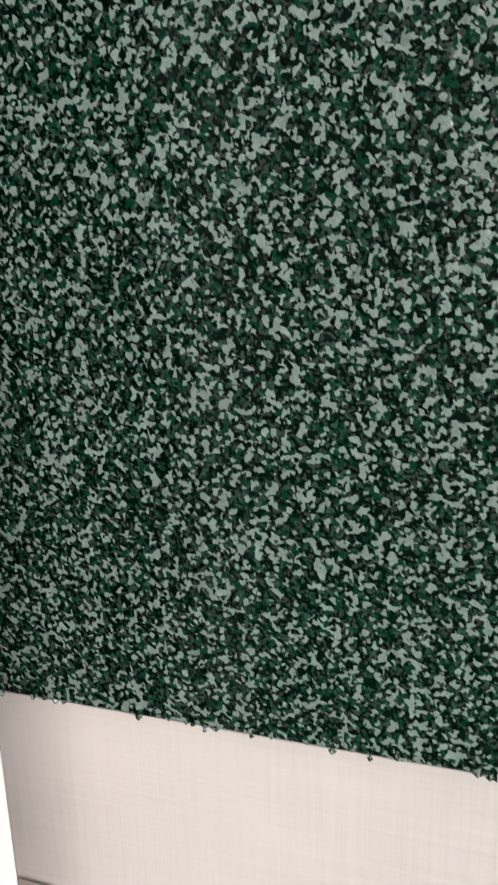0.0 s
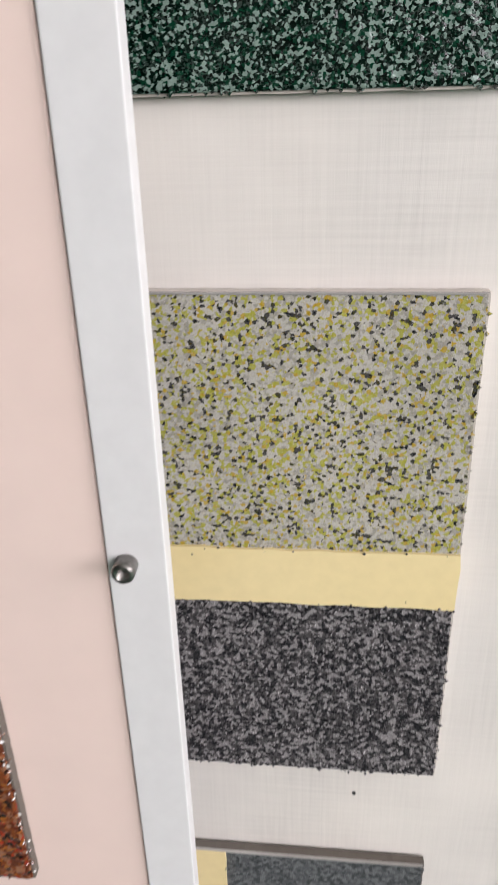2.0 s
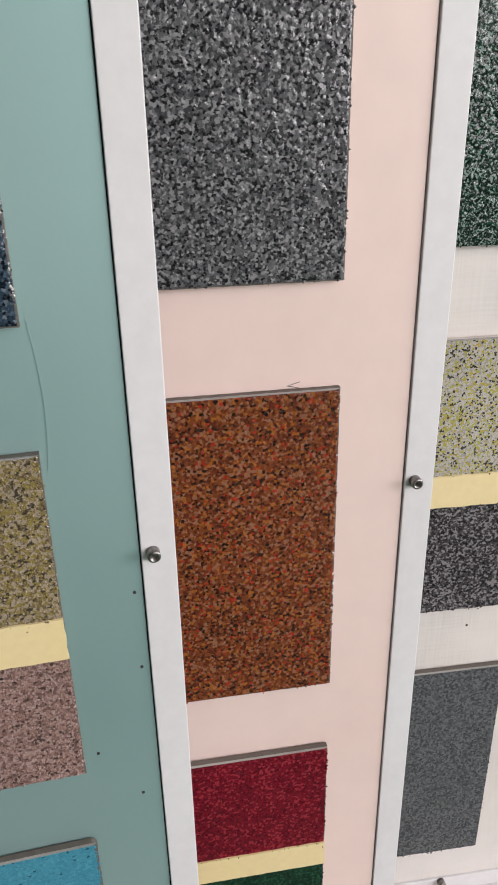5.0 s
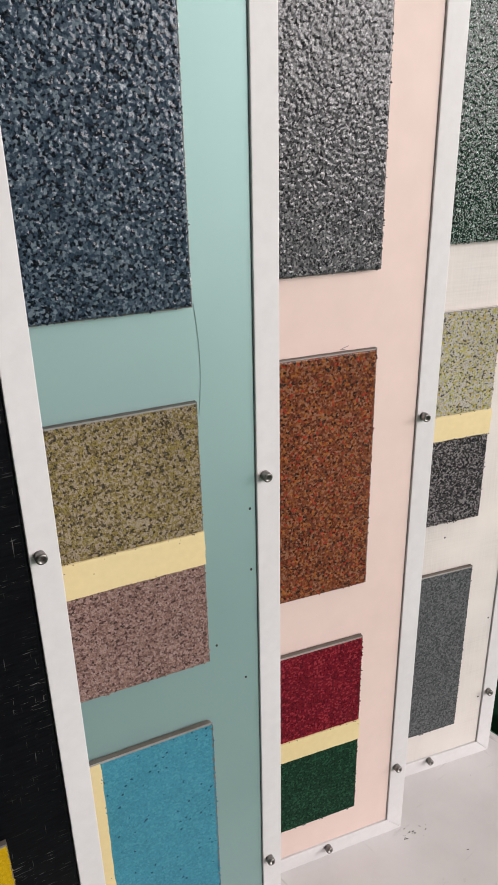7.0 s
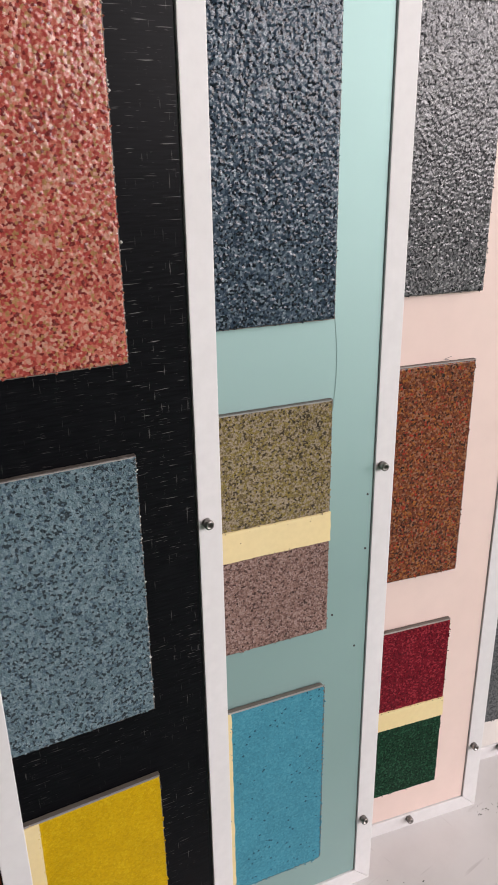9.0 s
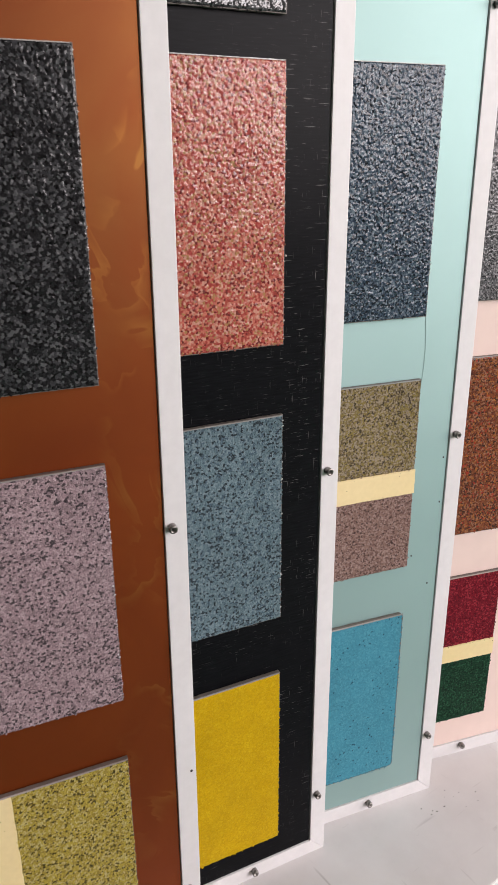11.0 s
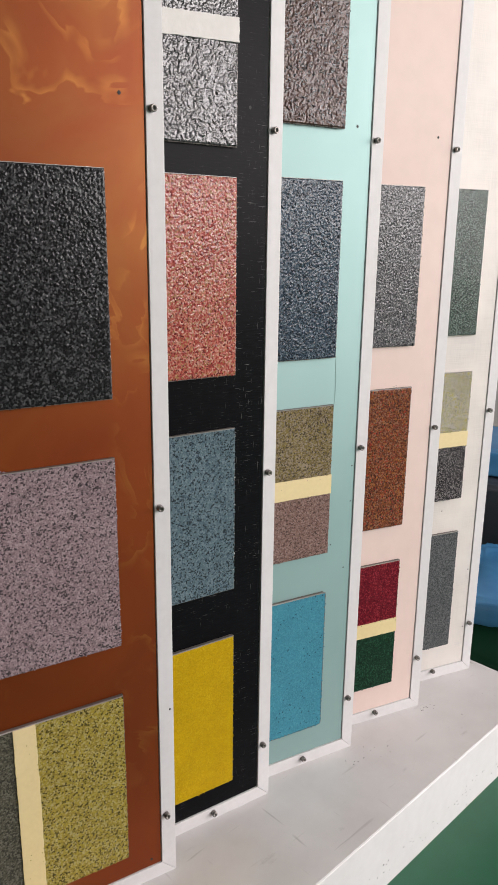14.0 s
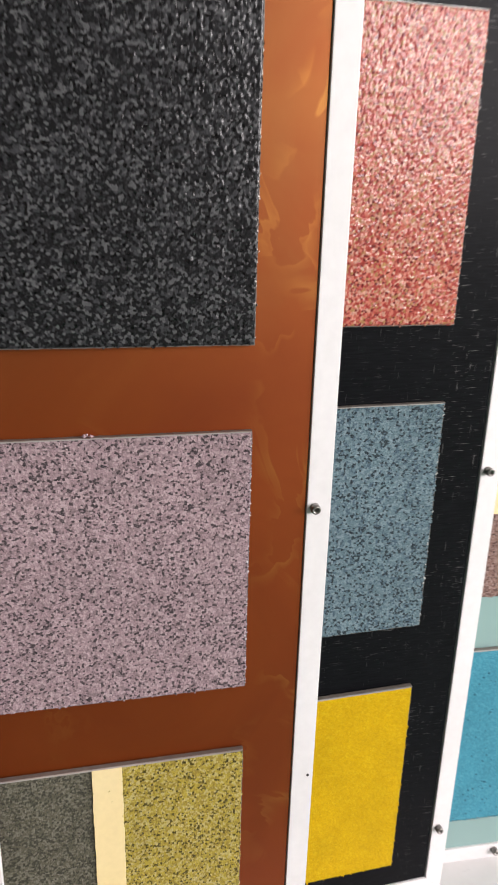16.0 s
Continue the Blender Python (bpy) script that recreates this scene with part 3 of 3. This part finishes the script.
# chip mixes
GREEN = chips("dark_green_mix", [(44, (0.0006, 0.008, 0.0045)), (20, (0.003, 0.040, 0.020)), (28, (0.27, 0.355, 0.31)), (12, (0.001, 0.003, 0.002))], 0.13, 0.75, 780)
LEMON = chips("lemon_speckle_mix", [(42, (0.54, 0.51, 0.46)), (18, (0.38, 0.36, 0.32)), (20, (0.42, 0.41, 0.06)), (6, (0.50, 0.34, 0.03)), (13, (0.004, 0.005, 0.010))], 0.35, 0.5, 560)
ASH = chips("ash_grey_mix", [(42, (0.014, 0.014, 0.017)), (28, (0.088, 0.081, 0.083)), (30, (0.33, 0.31, 0.31))], 0.4, 0.2, 500)
SLATE = chips("plain_grey_mix", [(40, (0.106, 0.113, 0.116)), (34, (0.168, 0.176, 0.179)), (26, (0.055, 0.060, 0.063))], 0.4, 0.15, 420)
GREY = chips("grey_granite_mix", [(32, (0.135, 0.137, 0.143)), (26, (0.060, 0.061, 0.065)), (20, (0.29, 0.29, 0.29)), (22, (0.006, 0.006, 0.008))], 0.10, 1.0, 520)
RUSTY = chips("rust_brown_mix", [(34, (0.20, 0.055, 0.018)), (28, (0.11, 0.025, 0.012)), (18, (0.30, 0.135, 0.072)), (10, (0.36, 0.12, 0.022)), (6, (0.38, 0.03, 0.015)), (13, (0.012, 0.008, 0.007))], 0.24, 0.9, 420)
MAROON = chips("maroon_mix", [(50, (0.17, 0.005, 0.015)), (30, (0.09, 0.002, 0.008)), (20, (0.34, 0.03, 0.045))], 0.3, 0.2, 420)
PINE = chips("pine_green_mix", [(50, (0.006, 0.040, 0.018)), (30, (0.002, 0.016, 0.007)), (20, (0.022, 0.095, 0.048))], 0.3, 0.2, 420)
OLIVE = chips("olive_mix", [(28, (0.31, 0.245, 0.075)), (22, (0.19, 0.145, 0.07)), (34, (0.42, 0.35, 0.25)), (16, (0.045, 0.038, 0.030))], 0.28, 0.4, 450)
TAUPE = chips("taupe_mix", [(36, (0.34, 0.215, 0.18)), (26, (0.20, 0.12, 0.10)), (26, (0.46, 0.33, 0.29)), (11, (0.05, 0.030, 0.027))], 0.35, 0.3, 490)
SKY = chips("sky_blue_mix", [(50, (0.070, 0.305, 0.405)), (30, (0.058, 0.27, 0.365)), (18, (0.095, 0.35, 0.45)), (1.5, (0.01, 0.06, 0.10))], 0.4, 0.15, 420)
ORANGE = chips("orange_mix", [(60, (0.45, 0.15, 0.015)), (40, (0.30, 0.09, 0.01))], 0.4, 0.4, 420)
NAVY = chips("navy_grey_mix", [(32, (0.029, 0.050, 0.076)), (24, (0.072, 0.105, 0.138)), (18, (0.17, 0.22, 0.255)), (28, (0.004, 0.007, 0.011))], 0.11, 0.75, 460)
COCOA = chips("cocoa_gloss_mix", [(50, (0.056, 0.025, 0.018)), (30, (0.105, 0.052, 0.039)), (20, (0.008, 0.005, 0.004))], 0.10, 1.2, 300)
YELLOW = chips("yellow_mix", [(56, (0.62, 0.40, 0.003)), (30, (0.55, 0.35, 0.002)), (14, (0.66, 0.45, 0.01))], 0.4, 0.05, 420)
LILAC = chips("lilac_grey_mix", [(60, (0.30, 0.27, 0.30)), (40, (0.20, 0.18, 0.21))], 0.4, 0.3, 400)
STEELBLUE = chips("steel_blue_mix", [(42, (0.14, 0.215, 0.245)), (24, (0.22, 0.305, 0.335)), (14, (0.08, 0.13, 0.17)), (18, (0.02, 0.028, 0.034))], 0.28, 0.45, 410)
SALMON = chips("salmon_red_mix", [(26, (0.52, 0.155, 0.11)), (32, (0.36, 0.055, 0.045)), (22, (0.58, 0.30, 0.22)), (12, (0.36, 0.20, 0.08)), (12, (0.13, 0.012, 0.015))], 0.12, 0.85, 390)
SILVER = chips("silver_gloss_mix", [(50, (0.050, 0.050, 0.053)), (30, (0.10, 0.10, 0.105)), (20, (0.01, 0.01, 0.012))], 0.10, 1.8, 300)
CHARCOAL = chips("charcoal_mix", [(50, (0.012, 0.012, 0.013)), (24, (0.045, 0.046, 0.049)), (17, (0.105, 0.107, 0.11)), (10, (0.004, 0.004, 0.004))], 0.2, 0.6, 380)
MAUVE = chips("mauve_granite_mix", [(34, (0.40, 0.29, 0.31)), (24, (0.27, 0.20, 0.215)), (22, (0.52, 0.40, 0.415)), (20, (0.040, 0.036, 0.040))], 0.3, 0.4, 430)
LIME = chips("lime_yellow_mix", [(32, (0.47, 0.375, 0.055)), (26, (0.34, 0.26, 0.045)), (26, (0.56, 0.48, 0.19)), (16, (0.045, 0.038, 0.010))], 0.3, 0.4, 420)
MOSS = chips("moss_grey_mix", [(40, (0.12, 0.115, 0.080)), (30, (0.055, 0.055, 0.040)), (30, (0.20, 0.19, 0.145))], 0.35, 0.3, 420)

COARSE, MID, FINE = 0.0023, 0.0021, 0.0020

cream = display_board("cream brushed board with green, speckled and grey sample tiles", CREAM, 0.1492, -0.1075, -1.0, "brushed cream painted panel", 0.014, 0.0065, 0.006)
sample_tile(cream, 0.090, 0.391, "fine grey sample tile with a tape band", [(SLATE, FINE, 0.0005, 0.1, 1, "fine grey chips"), (SLATE, FINE, 0.0005, 0.1, 1, "fine grey chips")], (-0.254, -0.2195), "columns")
sample_tile(cream, 0.474, 0.776, "two-part tile, lemon-speckled over ash grey", [(LEMON, COARSE, 0.0003, 0.2, 0.9, "white, lemon and black chips"), (ASH, MID, 0.0013, 0.1, 1, "ash grey chips")], (0.603, 0.638), "rows", edge=PALE_EDGE)
sample_tile(cream, 0.857, 1.163, "dark green and white flecked glossy sample tile", [(GREEN, 0.0030, 0.0009, 0.1, "wet", "dark green and white chips")], edge=PALE_EDGE)

pink = display_board("pale pink glossy board with grey, rust and maroon sample tiles", PINK, -0.0771, -0.1832, 0.5, "pale pink glossy panel", 0.011, low=0.003)
sample_tile(pink, 0.089, 0.389, "two-part tile, maroon over pine green", [(MAROON, FINE, 0.0005, 0.1, 1, "maroon chips"), (PINE, FINE, 0.0005, 0.1, 1, "pine green chips")], (0.219, 0.252), "rows")
sample_tile(pink, 0.470, 0.769, "rust brown grainy sample tile", [(RUSTY, 0.0027, 0.0010, 0.1, "wet", "rust brown chips")])
sample_tile(pink, 0.853, 1.156, "grey granite-look glossy sample tile", [(GREY, 0.0028, 0.0010, 0.1, "wet", "grey and black chips")])

mint = display_board("mint green pearly board with navy, olive and blue sample tiles", MINT, -0.303, -0.244, 4.0, "mint green pearl resin panel", 0.006)
sample_tile(mint, 0.088, 0.387, "two-part tile, orange beside sky blue", [(ORANGE, FINE, 0.0004, 0.1, 1, "orange chips"), (SKY, FINE, 0.0004, 0.1, 1, "sky blue chips")], (-0.2495, -0.2145), "columns", radius=0.006)
sample_tile(mint, 0.470, 0.763, "two-part tile, olive over taupe", [(OLIVE, MID, 0.0015, 0.1, 1, "olive chips"), (TAUPE, MID, 0.0015, 0.1, 1, "taupe chips")], (0.5925, 0.6298), "rows")
sample_tile(mint, 0.850, 1.153, "navy grey glossy sample tile", [(NAVY, 0.0028, 0.0011, 0.1, "wet", "navy grey chips")])
sample_tile(mint, 1.235, 1.535, "cocoa brown very glossy lumpy sample tile", [(COCOA, 0.0032, 0.0016, 0.1, "wet", "cocoa brown glossy chips")])

black = display_board("scratched black board with red, blue-grey and yellow sample tiles", BLACK, -0.5307, -0.2994, 8.5, "scratched black laminate panel")
sample_tile(black, 0.073, 0.376, "two-part tile, lilac grey beside bright yellow", [(LILAC, FINE, 0.0004, 0.1, 1, "lilac grey chips"), (YELLOW, FINE, 0.0004, 0.1, 1, "bright yellow chips")], (-0.2547, -0.220), "columns")
sample_tile(black, 0.466, 0.755, "steel blue flecked sample tile", [(STEELBLUE, MID, 0.0013, 0.1, 1, "steel blue chips")])
sample_tile(black, 0.842, 1.144, "salmon red glossy sample tile", [(SALMON, 0.0026, 0.0009, 0.1, "wet", "salmon red chips")])
sample_tile(black, 1.186, 1.486, "silver grey very glossy lumpy tile", [(SILVER, 0.0031, 0.0014, 0.1, "wet", "silver grey glossy chips"), (SILVER, 0.0031, 0.0014, 0.1, "wet", "silver grey glossy chips")], (1.314, 1.346), "rows", TAPE_WHITE, 0.045)

copper = display_board("copper brown metallic board with charcoal, mauve and lime tiles", COPPER, -0.7579, -0.3973, 6.5, "copper brown metallic resin panel with golden veins")
sample_tile(copper, 0.071, 0.374, "two-part tile, moss grey beside lime yellow", [(MOSS, MID, 0.0013, 0.1, 1, "moss grey chips"), (LIME, MID, 0.0013, 0.1, 1, "lime yellow chips")], (-0.256, -0.223), "columns")
sample_tile(copper, 0.459, 0.754, "mauve granite-look sample tile", [(MAUVE, MID, 0.0013, 0.1, 1, "mauve and black chips")])
sample_tile(copper, 0.838, 1.139, "charcoal black grainy sample tile", [(CHARCOAL, 0.0026, 0.0009, 0.1, "wet", "charcoal chips")])

beads(copper, "resin_drip", MAUVE[0], np.random.default_rng(5), [(-0.247 + 0.003 * i, -0.0115, 0.755 + (0.001, 0.0025, 0.001)[i]) for i in range(3)], 0.0016, 0.0028, "pale grit-filled resin drip on the tile's top edge")

display_board("dark red-brown painted board in a white frame", RUST, -1.100, -0.494, 6.5, "dark red-brown painted panel")

for b, x, z in ((copper, -0.0609, 1.2308), (black, -0.0596, 1.245), (mint, -0.0566, 1.2421), (pink, -0.0594, 1.2461), (copper, -0.0442, 0.0398)):
    drill_hole(b, x, z)

drill_hole(copper, -0.0062, 0.318, 0.0017, -0.0054)


# ---- pencil tick on the pink board ----
bm = prism([(-0.1288, 0.7708), (-0.1189, 0.7684), (-0.1189, 0.7689), (-0.1270, 0.7710), (-0.1181, 0.7733), (-0.1181, 0.7738)], -0.0035, -0.0028)
part("pencil_tick", bm, painted("graphite", (0.16, 0.13, 0.12), (0.24, 0.20, 0.18), 0.5, 300), pink, "small dark pencil tick")


# ---- hairline crack in the mint resin ----
HAIR = painted("grey_green_crack", (0.20, 0.33, 0.31), (0.25, 0.39, 0.36), 0.5, 200)
side_a = [(-0.0835 + 0.004 * math.sin(3.0 * k), 0.852 - 0.105 * k) for k in (0, 0.15, 0.3, 0.45, 0.6, 0.75, 0.9, 1)]
part("hairline_crack", prism(side_a + [(x + 0.0004, z) for x, z in side_a[::-1]], -0.0034, -0.0028), HAIR, mint, "thin grey-green hairline crack")


# ---- things on the floor past the ledge ----
PLASTIC = painted("blue_plastic_film", (0.05, 0.20, 0.42), (0.10, 0.30, 0.52), 0.25, 30, 0.2)
DARK_BAG = painted("dark_grey_sack", (0.030, 0.034, 0.042), (0.05, 0.055, 0.065), 0.4, 30, 0.3)


def sack(name, size, mat, m, label, seed):
    """A filled sack: a rounded block with creases, flat where it lies."""
    bm = slab((-0.5, -0.5, 0), (0.5, 0.5, 1), 0.12, 3)
    bmesh.ops.subdivide_edges(bm, edges=bm.edges[:], cuts=3, use_grid_fill=True)
    for v in bm.verts:
        c = Vector((v.co.x * size[0], v.co.y * size[1], v.co.z * size[2]))
        n = noise.noise(c * 14 + Vector((seed, 0, 0))) * 0.018 + abs(noise.noise(c * 34 + Vector((0, seed, 0)))) * 0.012
        out = Vector((v.co.x, v.co.y, v.co.z - 0.5))
        c += out * n * 2
        c.z = max(0.0, c.z)
        v.co = c
    for f in bm.faces:
        f.smooth = True
    me = bpy.data.meshes.new(name)
    bm.to_mesh(me)
    bm.free()
    me.materials.append(mat)
    ob = new(name, me)
    ob.matrix_world = m
    return tagged(ob, label, "sack")


sack("sack", (0.5, 0.34, 0.08), PLASTIC, pose(0.74, 0.31, 0.036, 0, 0, 42), "flat blue plastic-wrapped sack lying on the shaded floor slab", 3.0)
sack("sack", (0.55, 0.45, 0.30), DARK_BAG, pose(1.14, 0.86, 0, 0, 0, 40), "dark grey filled sack standing on the green floor", 7.0)
sack("sack", (0.5, 0.4, 0.10), PLASTIC, pose(1.20, 0.92, 0.305, 0, 0, 48), "blue plastic-wrapped sack lying on a dark sack", 11.0)
# added thin dark green slab: stands in for the green floor in shadow
sack("tarpaulin", (0.62, 0.66, 0.035), painted("shaded_floor_green", (0.001, 0.018, 0.007), (0.002, 0.026, 0.010), 0.7, 30, 0.2, spec=0.1), pose(0.60, 0.14, 0, 0, 0, 19.4), "added dark green slab standing in for floor in shadow", 5.0)["category"] = "tarpaulin"

for b, x, z in ((cream, -0.040, 0.281), (cream, -0.040, 0.125), (cream, -0.1349, 0.4453), (mint, -0.0756, 0.4818), (mint, -0.0424, 0.4269), (mint, -0.033, 0.637), (mint, -0.033, 0.565)):
    drill_hole(b, x, z, 0.0013)


def crumbs(name, m, n, spread, size, mat, label, seed, upright=False):
    """A scatter of tiny uneven crumbs or paint chips."""
    rng = np.random.default_rng(seed)
    bm = bmesh.new()
    for _ in range(n):
        a = rng.normal(0, spread[0]) if not upright else rng.uniform(-spread[0], spread[0])
        b = rng.normal(0, spread[1]) if not upright else -abs(rng.normal(0, spread[1]))
        r = size * rng.uniform(0.4, 1.3)
        g = bmesh.ops.create_icosphere(bm, subdivisions=1, radius=r)
        for v in g["verts"]:
            k = rng.uniform(0.6, 1.3)
            c = v.co * k
            v.co = Vector((a + c.x * rng.uniform(0.8, 1.5), c.y * 0.3, b + c.z)) if upright else Vector((a + c.x * 1.4, b + c.y, max(0.0, c.z * 0.6)))
    me = bpy.data.meshes.new(name)
    bm.to_mesh(me)
    bm.free()
    me.materials.append(mat)
    ob = new(name, me)
    ob.matrix_world = m
    return tagged(ob, label, "crumbs", kind="stuff")


CRUMB = painted("dark_crumbs", (0.035, 0.045, 0.035), (0.10, 0.10, 0.085), 0.7, 300, 0.2)
crumbs("crumbs", pose(-0.065, -0.205, LZ), 14, (0.013, 0.006), 0.0011, CRUMB, "dark crumbs lying on the ledge by a board corner", 41)
crumbs("crumbs", pose(-0.30, -0.285, LZ), 12, (0.05, 0.014), 0.0012, CRUMB, "sparse dark crumbs lying on the ledge", 43)
crumbs("crumbs", pose(-0.02, -0.22, LZ), 9, (0.08, 0.05), 0.0010, CRUMB, "sparse dark crumbs lying on the ledge", 44)
crumbs("paint_chips", LEDGE @ pose(-0.25, 0.0, 0.065), 60, (0.35, 0.03), 0.0013, CRUMB, "dark chips and specks low on the ledge front", 47, True)
